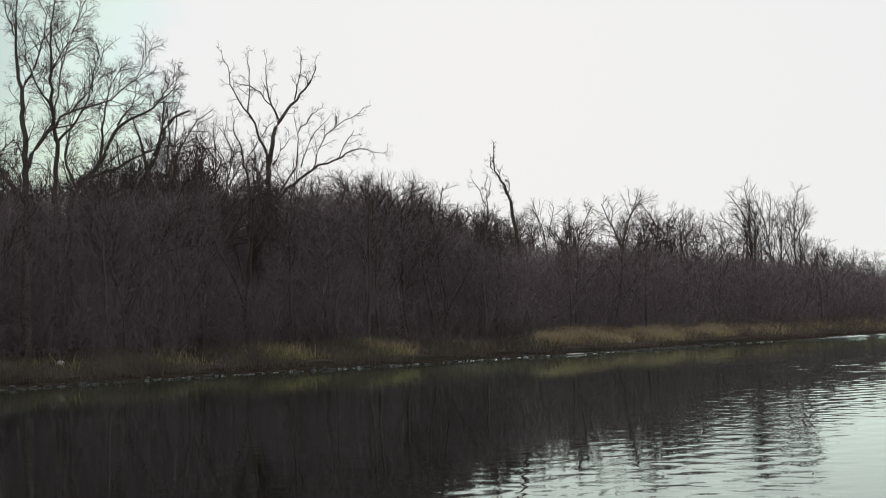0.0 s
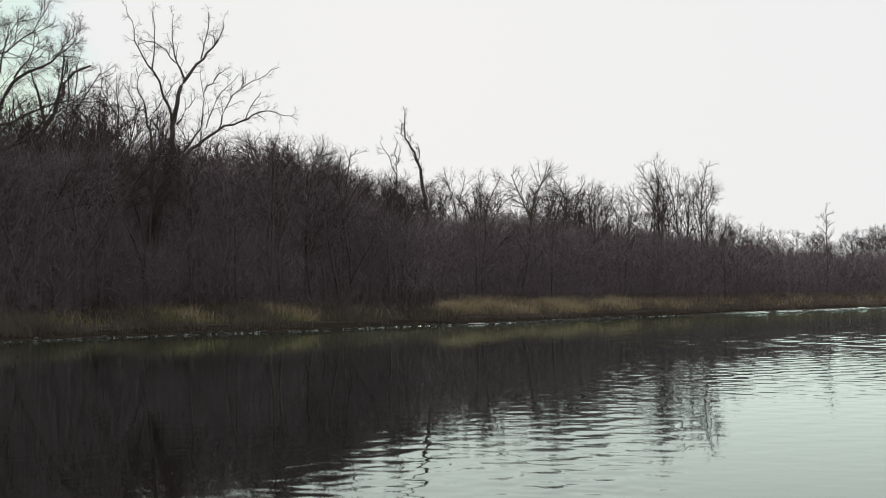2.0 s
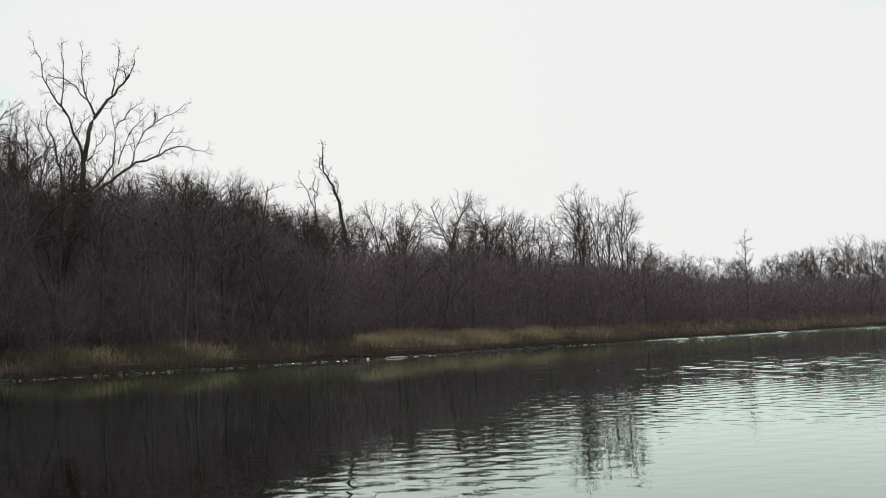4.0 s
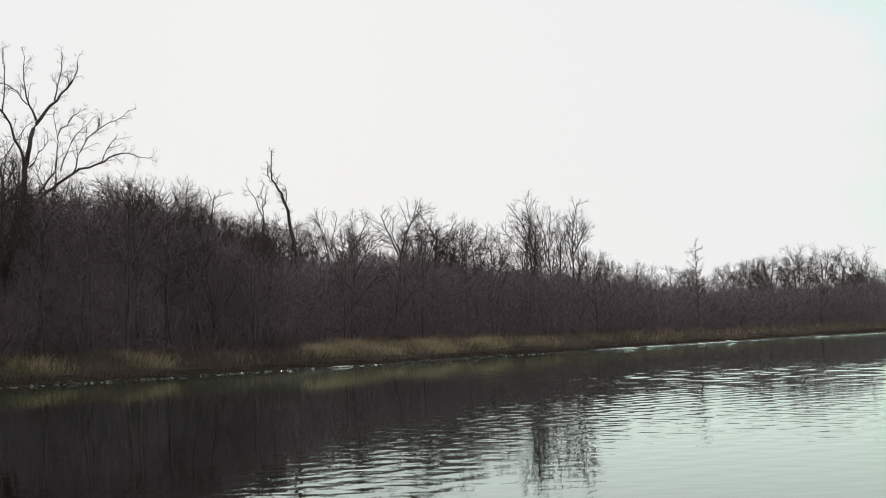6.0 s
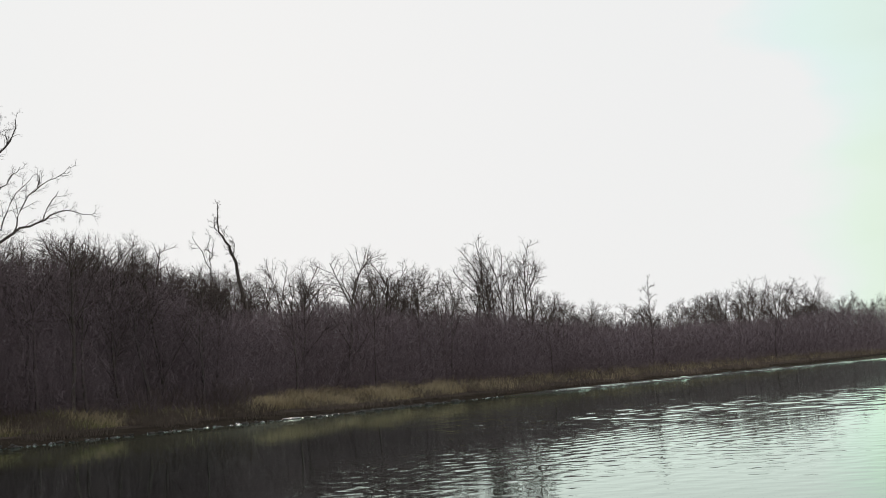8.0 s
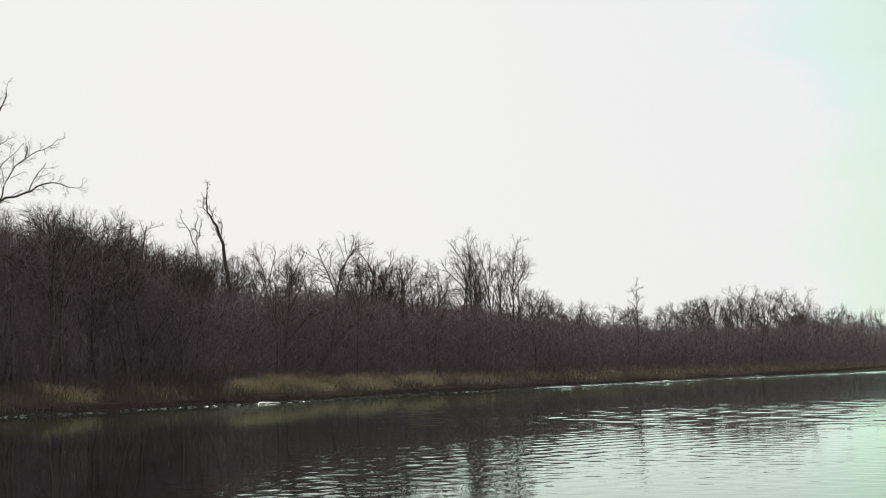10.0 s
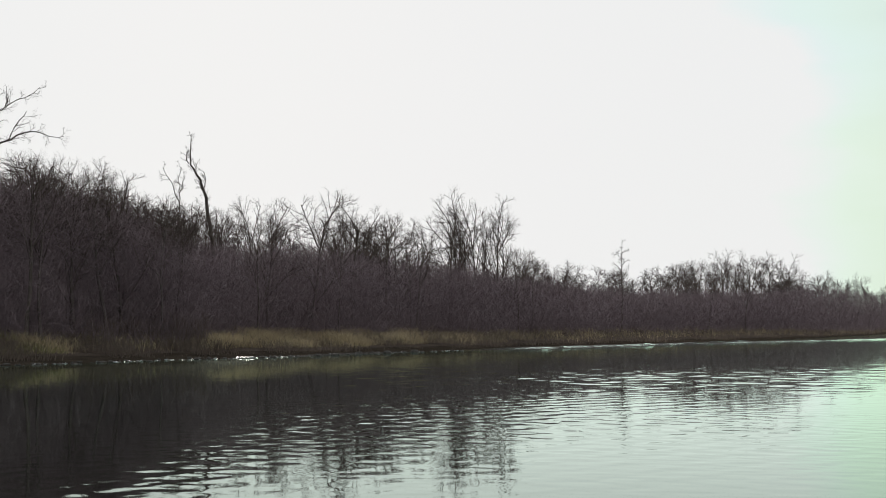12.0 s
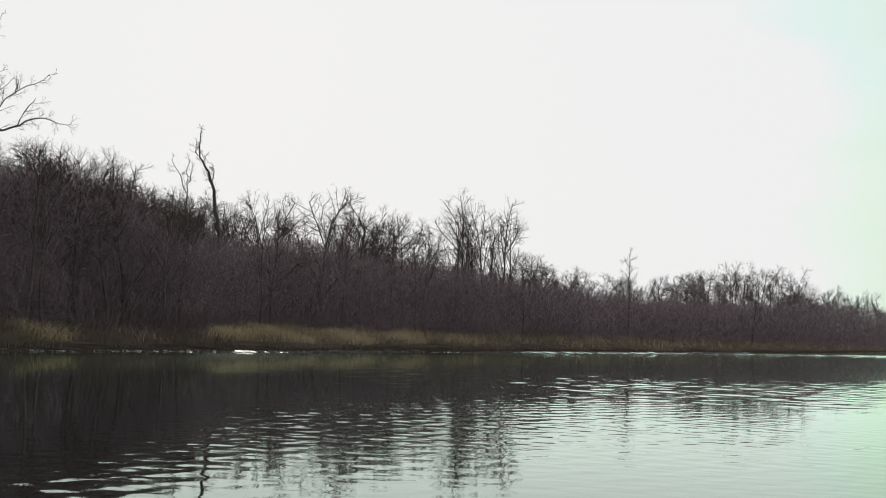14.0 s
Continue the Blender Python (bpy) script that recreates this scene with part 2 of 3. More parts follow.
def make_river():
    """The open water before the boat, with its ripples: a fan that is fine close by and coarser far off."""
    r = np.random.RandomState(77)
    b = np.radians(np.arange(-30, 38, 0.22))
    k = 8.0 * 1.0048 ** np.arange(778)
    x, y = 2.0 + np.outer(np.sin(b), k).ravel(), 1.0 + np.outer(np.cos(b), k).ravel()
    z = np.zeros_like(x)
    for _ in range(34):
        length = 0.24 + 0.6 * r.uniform(0, 1) ** 2.4
        way = r.choice((-1, 1)) * r.uniform(0.05, 1.2)
        q = 2 * np.pi / length
        z += RIPPLE / q * np.sin(q * (x * math.sin(way) + y * math.cos(way)) + r.uniform(0, 6.28))
    gust = np.sin(x * 0.11 + y * 0.05 + 1.0) + np.sin(x * 0.05 - y * 0.13) + np.sin(x * 0.21 + y * 0.17 + 2.0)
    breeze = np.interp(np.degrees(np.arctan2(x, y)), [-12, 0, 6, 9, 12, 22], [0.09, 0.12, 0.36, 0.66, 1.0, 1.6])
    swash = np.interp(np.hypot(x, y), [14.5, 17.5], [0.55, 0]) * np.interp(np.degrees(np.arctan2(x, y)), [-5, 4], [0.1, 1])  # close to the boat
    z *= np.clip(0.85 + 0.25 * gust, 0.3, 1.6) * np.maximum(breeze, swash)
    slick = np.interp(np.degrees(np.arctan2(x, y)), [14, 17.5], [0, 1])  # calm close by, over to the east
    z *= np.interp(np.hypot(x, y), [24, 60, 110], [1.1, 1.25, 1.1]) * (1 - slick * np.interp(np.hypot(x, y), [12, 18, 26], [0.93, 0.8, 0.05]))
    z *= 1 - np.interp(np.hypot(x, y), [16, 25], [0, 0.78]) * np.interp(np.degrees(np.arctan2(x, y)), [-4, 0, 8, 13], [0, 1, 1, 0])
    z *= 1 + np.interp(np.hypot(x, y), [40, 60], [0, 1]) * np.interp(np.degrees(np.arctan2(x, y)), [-12, 4, 9, 12, 16], [11.0, 8.0, 0.9, -0.2, -0.7])
    open_water = np.interp(np.hypot(x, y), [34, 44, 56, 68], [0, 1, 0.6, 0]) * np.interp(np.degrees(np.arctan2(x, y)), [11, 15], [0, 1])  # longer waves out east
    for _ in range(14):
        q = 2 * np.pi / r.uniform(1.0, 2.4)
        way = r.choice((-1, 1)) * r.uniform(0.35, 1.5)
        z += open_water * 1.35 * RIPPLE / q * np.sin(q * (x * math.sin(way) + y * math.cos(way)) + r.uniform(0, 6.28))
    d = inland(x, y)
    lane = np.exp(-((y - np.interp(x, LANE_X, LANE_Y)) / 2.2) ** 2) * np.interp(x, [22, 27, 40, 400], [0, 0.8, 1, 1])
    chop = r.normal(0, 1, (len(b) + 1, len(k)))
    z += (chop[1:] + chop[:-1]).ravel() * 0.008 * lane
    wake = np.exp(-((y - np.interp(x, LANE_X, LANE_Y)) / 1.5) ** 2) * np.interp(x, [24, 30, 46, 50, 57, 61, 400], [0, 1.15, 1.2, 1, 0.95, 1, 1])
    z += 0.17 * wake * (1 + 0.1 * np.sin(0.9 * x) * np.sin(0.37 * x + 1))  # a long low wave running along it
    v = np.stack([x, y, z], -1)
    f = grid_faces(len(b), len(k))
    f = f[(d[f] < 1.5).any(1)]
    keep = np.unique(f)
    back_to = np.zeros(len(x), int)
    back_to[keep] = np.arange(len(keep))
    ob = mesh_object("water", v[keep], back_to[f][:, ::-1], WATER)
    return tagged(ob, "dark rippled river water reflecting trees and sky", "water", kind="structure")


RIPPLE = 0.0056
make_river()


# ---- trees ----
def tubes(groups):
    """Tapered tubes round polylines. groups: {(points, sides): [(polyline, radii), ...]}."""
    verts, faces, base = [], [], 0
    for (n, sides), items in groups.items():
        P = np.array([i[0] for i in items], float)
        r = np.array([i[1] for i in items], float)
        T = np.gradient(P, axis=1)
        T /= np.linalg.norm(T, axis=-1, keepdims=True) + 1e-9
        ref = np.where(np.abs(T[..., 2:3]) > 0.9, [1.0, 0, 0], [0, 0, 1.0])
        U = np.cross(T, ref)
        U /= np.linalg.norm(U, axis=-1, keepdims=True) + 1e-9
        V = np.cross(T, U)
        a = np.arange(sides) * 2 * np.pi / sides
        ring = P[:, :, None] + r[:, :, None, None] * (np.cos(a)[:, None] * U[:, :, None] + np.sin(a)[:, None] * V[:, :, None])
        k = len(P)
        verts.append(ring.reshape(-1, 3))
        b = base + np.arange(k)[:, None, None] * n * sides + np.arange(n - 1)[None, :, None] * sides
        s = np.arange(sides)[None, None, :]
        s2 = (s + 1) % sides
        faces.append(np.stack([b + s, b + s2, b + sides + s2, b + sides + s], -1).reshape(-1, 4))
        base += k * n * sides
    return np.concatenate(verts), np.concatenate(faces)


def spikes(items):
    """Fine twig ends that run out to a point. items: (foot, tip, radius)."""
    a, b, r = (np.array([i[k] for i in items], float) for k in range(3))
    way = (b - a) / (np.linalg.norm(b - a, axis=1, keepdims=True) + 1e-9)
    u = np.cross(way, np.where(np.abs(way[:, 2:3]) > 0.9, [1.0, 0, 0], [0, 0, 1.0]))
    u /= np.linalg.norm(u, axis=1, keepdims=True) + 1e-9
    w = np.cross(way, u)
    ring = [a + r[:, None] * (math.cos(k) * u + math.sin(k) * w) for k in (0.0, 2.094, 4.189)]
    v = np.stack([*ring, b], 1).reshape(-1, 3)
    i = np.arange(len(a))[:, None, None] * 4
    return v, (i + np.array([[0, 1, 3], [1, 2, 3], [2, 0, 3]])).reshape(-1, 3)


def twig_mesh(groups, ends):
    """Vertices and faces of fine branches together with their pointed ends."""
    verts, faces, base = [], [], 0
    for v, f in ([tubes(groups)] if groups else []) + ([spikes(ends)] if ends else []):
        verts.append(v)
        faces += (f + base).tolist()
        base += len(v)
    return np.concatenate(verts), faces


def unit(v):
    return v / (np.linalg.norm(v) + 1e-9)


class Grower:
    """Grows a bare tree; wood collects trunk and limbs, twigs the finer branches."""

    def __init__(self, seed):
        self.rng = np.random.RandomState(seed)
        self.clear()

    def clear(self):
        self.wood, self.twigs, self.ends = {}, {}, []

    def put(self, pts, radii, level):
        if len(pts) == 2 and level > 1:
            self.ends.append((pts[0], pts[1], radii[0]))
            return
        sides = 7 if level == 0 else 4 if level == 1 else 3
        store = self.wood if level <= 1 else self.twigs
        store.setdefault((len(pts), sides), []).append((pts, radii))

    def line(self, p, d, length, segs, jitter, lift):
        pts = [np.array(p, float)]
        d = unit(np.array(d, float))
        for _ in range(segs):
            d = unit(d + self.rng.normal(0, jitter, 3) + (0, 0, lift))
            pts.append(pts[-1] + d * length / segs)
        return np.array(pts)

    def shoots(self, pts, radii, level, spec):
        """Side branches of a polyline, level by level. spec rows: count, from, length, spread, jitter, lift, segments, least radius."""
        if level > len(spec):
            return
        count, start, length, spread, jitter, lift, segs, least = spec[level - 1]
        along = np.linspace(0, 1, len(pts))
        count = max(1, int(round(count * self.rng.uniform(0.75, 1.25))))
        for k in range(count):
            t = start + (1 - start) * (k + self.rng.uniform(0.2, 0.9)) / count
            p = np.array([np.interp(t, along, pts[:, i]) for i in range(3)])
            i = min(int(t * (len(pts) - 1)), len(pts) - 2)
            d = unit(pts[i + 1] - pts[i])
            side = unit(np.cross(d, self.rng.normal(0, 1, 3)))
            ang = radians(spread * self.rng.uniform(0.6, 1.3))
            way = d * math.cos(ang) + side * math.sin(ang)
            size = length * self.rng.uniform(0.6, 1.2) * (1.15 - 0.6 * t)
            r0 = max(least, min(0.6 * float(np.interp(t, along, radii)), size * 0.019 + 0.004))
            child = self.line(p, way, size, segs, jitter, lift)
            rr = np.linspace(r0, max(least * 0.6, r0 * 0.3), segs + 1)
            self.put(child, rr, level)
            self.shoots(child, rr, level + 1, spec)


TOPS = {}


def finish_tree(name, g, bark, label, group=""):
    root = new(name)
    v, f = tubes(g.wood)
    top = float(v[:, 2].max())
    mesh_object("trunk", v, f, bark, root)
    v, f = twig_mesh(g.twigs, g.ends)
    TOPS[root.name] = max(top, float(v[:, 2].max()))
    mesh_object("crown", v, f, TWIG, root, smooth=False)
    return tagged(root, label, "tree", group)


def wood_tree(seed, height, spread, limbs, first=0.44, lean=0.05, coarse=False):
    """A forest-grown tree: one stem, ascending limbs, a rounded crown of fine twigs."""
    g = Grower(seed)
    pts = g.line((0, 0, -0.3), (g.rng.normal(0, lean), g.rng.normal(0, lean), 1), height * 0.86, 9, 0.06, 0.05)
    r = np.linspace(height * 0.0115, 0.035, 10) * g.rng.uniform(0.85, 1.2)
    g.put(pts, r, 0)
    if coarse:
        g.shoots(pts, r, 1, [(limbs, first, height * 0.36, spread, 0.055, 0.03, 4, 0.05), (5, 0.3, height * 0.16, 44, 0.06, 0.015, 2, 0.030), (4, 0.25, height * 0.085, 50, 0.05, 0.01, 1, 0.021), (3, 0.3, height * 0.045, 46, 0.05, 0.01, 1, 0.014)])
    else:
        g.shoots(pts, r, 1, [(limbs, first, height * 0.35, spread, 0.055, 0.03, 4, 0.040), (5, 0.3, height * 0.155, 42, 0.06, 0.04, 2, 0.022), (5, 0.25, height * 0.08, 46, 0.05, 0.03, 1, 0.0115), (3, 0.3, height * 0.04, 44, 0.05, 0.02, 1, 0.0068)])
    return g


def forked_tree(seed, height, stems, spread):
    """A tree with several stems from a low fork."""
    g = Grower(seed)
    base = g.line((0, 0, -0.3), (0, 0, 1), height * 0.22, 3, 0.05, 0.05)
    g.put(base, np.linspace(height * 0.014, height * 0.011, 4), 0)
    for k in range(stems):
        a = 2 * math.pi * k / stems + g.rng.uniform(-0.4, 0.4)
        s = math.radians(spread) * g.rng.uniform(0.6, 1.2)
        pts = g.line(base[-1], (math.cos(a) * math.sin(s), math.sin(a) * math.sin(s), math.cos(s)), height * g.rng.uniform(0.62, 0.78), 8, 0.08, 0.06)
        r = np.linspace(height * 0.009, 0.03, 9)
        g.put(pts, r, 0)
        g.shoots(pts, r, 1, [(7, 0.35, height * 0.24, 38, 0.055, 0.03, 4, 0.040), (5, 0.3, height * 0.13, 42, 0.06, 0.04, 2, 0.022), (4, 0.25, height * 0.07, 46, 0.05, 0.03, 1, 0.0115), (3, 0.3, height * 0.04, 44, 0.05, 0.02, 1, 0.0068)])
    return g


def vase_tree(seed, height):
    """A tree whose few long limbs climb steeply from low on the stem."""
    g = Grower(seed)
    pts = g.line((0, 0, -0.3), (g.rng.normal(0, 0.04), g.rng.normal(0, 0.04), 1), height * 0.85, 9, 0.06, 0.04)
    r = np.linspace(height * 0.0115, 0.04, 10)
    g.put(pts, r, 0)
    g.shoots(pts, r, 1, [(7, 0.26, height * 0.52, 27, 0.07, 0.035, 6, 0.055), (8, 0.2, height * 0.18, 50, 0.08, 0.03, 3, 0.026), (5, 0.2, height * 0.07, 50, 0.05, 0.02, 1, 0.013), (3, 0.3, height * 0.035, 46, 0.05, 0.02, 1, 0.0075)])
    return g


WOODS = "bare trees of the river bank"
LABEL = "leafless grey-brown tree in the riverside wood"
kinds = []
for i in range(7):
    g = wood_tree(20 + i, 13.0, 30 + 5 * (i % 4), 10 + i % 4, 0.46 + 0.05 * (i % 3))
    kinds.append(finish_tree("tree", g, BARK if i % 3 else PALE_BARK, LABEL, WOODS))
for i in range(3):
    g = forked_tree(60 + i, 13.0, 3, 17 + 3 * i)
    kinds.append(finish_tree("tree", g, BARK, "leafless many-stemmed tree in the riverside wood", WOODS))

for i in range(4):
    g = wood_tree(80 + i, 13.0, 36 + 4 * i, 12, 0.44, coarse=True)
    kinds.append(finish_tree("tree", g, BARK, "leafless tree in the distant riverside wood", WOODS))

for i in range(3):
    kinds.append(finish_tree("tree", vase_tree(95 + i, 13.0), BARK, "leafless tree with long steep limbs in the riverside wood", WOODS))

# canopy line: azimuth from the camera's start and angle of the tree tops above the horizon
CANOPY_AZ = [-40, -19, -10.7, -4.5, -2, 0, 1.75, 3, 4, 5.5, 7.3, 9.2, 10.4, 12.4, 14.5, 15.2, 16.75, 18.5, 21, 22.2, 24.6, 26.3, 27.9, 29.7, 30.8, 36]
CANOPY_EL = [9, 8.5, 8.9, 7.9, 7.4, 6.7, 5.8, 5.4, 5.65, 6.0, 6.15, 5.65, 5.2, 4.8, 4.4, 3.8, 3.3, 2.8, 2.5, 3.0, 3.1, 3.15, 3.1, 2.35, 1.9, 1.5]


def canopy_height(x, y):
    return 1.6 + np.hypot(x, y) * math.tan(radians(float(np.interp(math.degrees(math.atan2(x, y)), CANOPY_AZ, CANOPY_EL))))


# distance of the water's edge along each bearing from the boat
BEARINGS = np.arange(-40, 37, 0.5)
REACH = []
for b in BEARINGS:
    k = np.arange(20, 700, 0.5)
    inside = inland(k * math.sin(radians(b)), k * math.cos(radians(b))) > 0
    REACH.append(float(k[np.argmax(inside)]))
SLANT = [max(0.25, float(inland((q + 30) * math.sin(radians(b)), (q + 30) * math.cos(radians(b)))) / 30) for b, q in zip(BEARINGS, REACH)]


def on_bank(r, count, lo, hi, power, left=-26.0, right=34.0):
    """Places on the bank, spread evenly by bearing; depth back from the water's edge along the bearing."""
    b = r.uniform(left, right, count)
    k = np.interp(b, BEARINGS, REACH) + (lo + (hi - lo) * r.uniform(0, 1, count) ** power) * 0.85 / np.interp(b, BEARINGS, SLANT)
    return k * np.sin(np.radians(b)), k * np.cos(np.radians(b))


rng = np.random.RandomState(5)
placed = []
used = [False] * len(kinds)


def plant(kind, x, y, height, turn=None, squash=1.0):
    z = float(ground_z(x, y))
    s = (height - z) / TOPS[kinds[kind].name]
    turn = rng.uniform(0, 360) if turn is None else turn
    if math.atan2(x, y) < radians(-22.0):  # the wood ends upstream
        return
    m = pose(x, y, z, 0, 0, turn) @ Matrix.Diagonal((s * squash, s * squash, s, 1))
    if not used[kind]:
        used[kind] = True
        kinds[kind].matrix_basis = m
    else:
        own = kinds[kind].scale
        copy_thing(kinds[kind], m @ Matrix.Diagonal((1 / own[0], 1 / own[1], 1 / own[2], 1)))


def plant_wood(count, left=-26.0, right=34.0, scale=1.0, slim=1.0):
    made = 0
    while made < count:
        px, py = (float(v[0]) for v in on_bank(rng, 1, 14, 75, 1.2, left, right))
        if inland(px, py) < (18 if px > 45 else 11) or any((px - a) ** 2 + (py - b) ** 2 < 2.2**2 for a, b in placed):
            continue
        placed.append((px, py))
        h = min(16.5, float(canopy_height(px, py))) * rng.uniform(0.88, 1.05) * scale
        far = math.hypot(px, py) > 135
        h *= (1.08 if math.atan2(px, py) > radians(24.0) else 0.98) if far else 1.0
        plant((10 if made % 2 else 13, 14, 15, 16)[rng.randint(0, 4)] if far else int(rng.choice([0, 1, 2, 3, 4, 5, 6, 7, 8, 9, 14, 15, 16])), px, py, h, squash=(rng.uniform(0.95, 1.25) if far else rng.uniform(0.9, 1.25)) * slim)
        made += 1


# trees that stand out of the canopy: kind, place, top, breadth
for kind, x, y, top, wide in ((14, 32.3, 137.4, 16.2, 1.0), (15, 34.2, 138.0, 17.3, 1.05), (1, 33.4, 139.5, 16.0, 0.9), (16, 36.3, 139.0, 16.2, 0.9), (14, 37.8, 138.6, 16.6, 0.95), (2, 38.9, 139.6, 15.8, 0.8), (4, 36.9, 140.0, 15.4, 0.9), (16, 14.4, 111.1, 13.9, 1.35), (14, 19.0, 116.5, 13.9, 1.35), (15, 10.9, 107.5, 12.5, 1.3), (11, 85.0, 192.0, 11.6, 1.05), (12, 95.0, 200.0, 11.8, 1.05)):
    plant(kind, x, y, top, squash=wide)
    placed.append((x, y))
plant_wood(95, -26.0, 3.0)
plant_wood(32, 3.0, 15.5)
plant_wood(115, 15.5)
plant_wood(25, -26.0, -4.0)
plant_wood(16, -26.0, -9.0, 1.12)
plant_wood(20, -3.0, 2.3)
plant_wood(36, -14.0, 2.5, 0.93)
plant_wood(14, -5.0, 2.5, 0.96)
plant_wood(12, -15.0, -7.0, 1.2, 0.7)
plant_wood(20, 3.0, 14.0, 0.97, 0.5)
plant_wood(18, 25.6, 33.0, 1.0, 0.9)


# ---- the big trees at the water's edge ----
def limb_tree(seed, name, x, y, limbs, bole, bark, label, twig, twig_count, slender=1.0, dense=5, taper=0.92, fine=1.0):
    """A big tree with its main limbs as bowed lines (sideways, height above the water), square to the line of sight."""
    g = Grower(seed)
    root = new(name)
    foot = float(ground_z(x, y))
    done = []
    for j, limb in enumerate(limbs):
        side, up = np.array([p[0] for p in limb], float), np.array([p[1] for p in limb], float) - foot
        if j == 0:
            up[0] = -0.3
        depth, thick = 0.0, bole
        if done:
            near = min((float(np.hypot(q[0] - side[0], q[2] - up[0])), q[1], w) for line, widths in done for q, w in zip(line, widths))
            depth, thick = near[1], near[2] * 0.75
        reach = np.concatenate([[0], np.cumsum(np.hypot(np.diff(side), np.diff(up)))])
        n = max(7, int(reach[-1] / 0.5))
        k = np.linspace(0, reach[-1], n)
        line = np.stack([np.interp(k, reach, side), depth + k * g.rng.normal(0, 0.02 if j == 0 else 0.12), np.interp(k, reach, up)], -1)
        line[1:-1] = (line[:-2] + 2 * line[1:-1] + line[2:]) / 4
        line[1:] += g.rng.normal(0, 0.055, (n - 1, 3))
        thick = min(thick, 0.05 + 0.02 * reach[-1]) * slender if j else bole
        widths = np.maximum(0.042 - 0.026 * (k / reach[-1]) ** 2, thick * (1 - taper * (k / reach[-1]) ** (1.4 if j == 0 else 0.9)))
        g.put(line, widths, 0)
        done.append((line, widths))
        first = 0.45 if j == 0 else 0.12
        g.shoots(line, widths, 1, [(twig_count * reach[-1] * (0.5 if j == 0 else 1), first, twig, 46, 0.07, 0.03, 4, 0.024 * fine), (dense, 0.25, twig * 0.5, 46, 0.07, 0.015, 2, 0.0145 * fine), (dense, 0.25, twig * 0.3, 50, 0.05, 0.01, 1, 0.0085 * fine), (3, 0.3, twig * 0.17, 46, 0.05, 0.01, 1, 0.006 * fine)])
        v, f = tubes(g.wood)
        bough = mesh_object("limb" if j else "trunk", v, f, bark, root)
        if g.twigs or g.ends:
            v, f = twig_mesh(g.twigs, g.ends)
            tagged(mesh_object("twig_spray", v, f, TWIG, bough, smooth=False), kind="stuff")
        g.clear()
    root.matrix_basis = pose(x, y, foot, 0, 0, -math.degrees(math.atan2(x, y)))
    return tagged(root, label, "tree")


FORK_BOUGHS = [
    [(0.0, 1.5), (0.6, 6.1), (1.7, 9.9), (1.9, 11.2), (2.0, 13.1), (2.4, 14.9), (2.8, 16.1), (3.8, 17.3), (4.7, 18.2), (5.4, 19.2), (5.3, 20.0)],
    [(2.0, 13.2), (1.9, 14.1), (1.5, 14.9), (1.1, 15.9), (0.4, 16.8), (-0.1, 17.7), (-0.4, 19.0), (-0.8, 20.2)],
    [(1.7, 10.1), (3.0, 11.2), (4.6, 12.5), (5.2, 12.9), (6.7, 13.4), (7.3, 13.8), (7.9, 14.1), (8.8, 14.0), (9.4, 13.7), (9.8, 13.55), (10.05, 13.75)],
    [(0.7, 8.3), (0.8, 10.9), (0.6, 12.7), (0.4, 13.9), (0.1, 14.9), (-0.2, 15.9), (-0.2, 16.8)],
    [(4.9, 12.6), (5.5, 14.4), (6.0, 15.2), (6.5, 15.5), (8.0, 16.4), (8.5, 16.8)]]
FORK_BRANCHES = [
    [(0.8, 16.3), (1.0, 18.3), (0.9, 20.3)], [(2.8, 16.1), (2.4, 17.1), (2.0, 19.0), (2.1, 20.4)], [(2.3, 17.1), (1.4, 18.2), (0.1, 18.7)],
    [(3.9, 17.4), (4.1, 18.4), (4.4, 19.3), (4.4, 20.4)], [(4.7, 18.2), (4.8, 18.8), (4.6, 19.3)], [(6.5, 15.4), (6.6, 16.4)],
    [(2.8, 11.4), (3.6, 12.3), (4.0, 13.0), (4.1, 15.3), (3.9, 16.5)], [(4.2, 12.9), (4.8, 14.7), (5.3, 15.4), (6.1, 16.1)], [(4.1, 15.3), (4.8, 16.2), (5.6, 17.0)],
    [(0.6, 12.7), (0.9, 13.9), (1.4, 14.7), (2.0, 15.5), (2.6, 16.1)], [(0.4, 13.8), (-0.1, 14.1), (-1.1, 14.3)], [(2.3, 13.1), (3.1, 14.2), (3.6, 14.9)], [(6.7, 13.4), (7.1, 14.3), (7.7, 15.3)]]
FORK_LIMBS = [[(1.04 * side, 1.6 + 1.04 * (up - 1.6)) for side, up in limb] for limb in FORK_BOUGHS + FORK_BRANCHES]
limb_tree(101, "forked_tree", -13.7, 86.4, FORK_LIMBS, 0.31, BARK, "tall leafless tree with a wide forked crown and bare limbs", 1.1, 1.9, 0.9, 3, fine=0.6)
limb_tree(102, "old_tree", -22.3, 68.4, [
    [(0, 1.2), (0.2, 12.2), (0.0, 15.4), (-0.3, 18.6), (-0.1, 20.8)], [(0.1, 11.0), (0.7, 12.6), (2.0, 13.9), (3.6, 15.6), (4.3, 17.6)], [(2.6, 14.4), (4.4, 14.9), (6.0, 16.2), (6.8, 17.8)],
    [(-0.3, 18.6), (-0.9, 20.6)], [(0.1, 9.5), (-2.0, 12.5), (-3.5, 15.5), (-4.0, 18.5)], [(1.7, 14.1), (2.0, 16.5), (2.6, 19.0)], [(0.0, 15.4), (1.0, 17.5), (1.5, 20.2)]],
    0.27, BARK, "tall leafless tree with a heavy side limb and dense twigs", 2.1, 1.7, 1.0, 5)
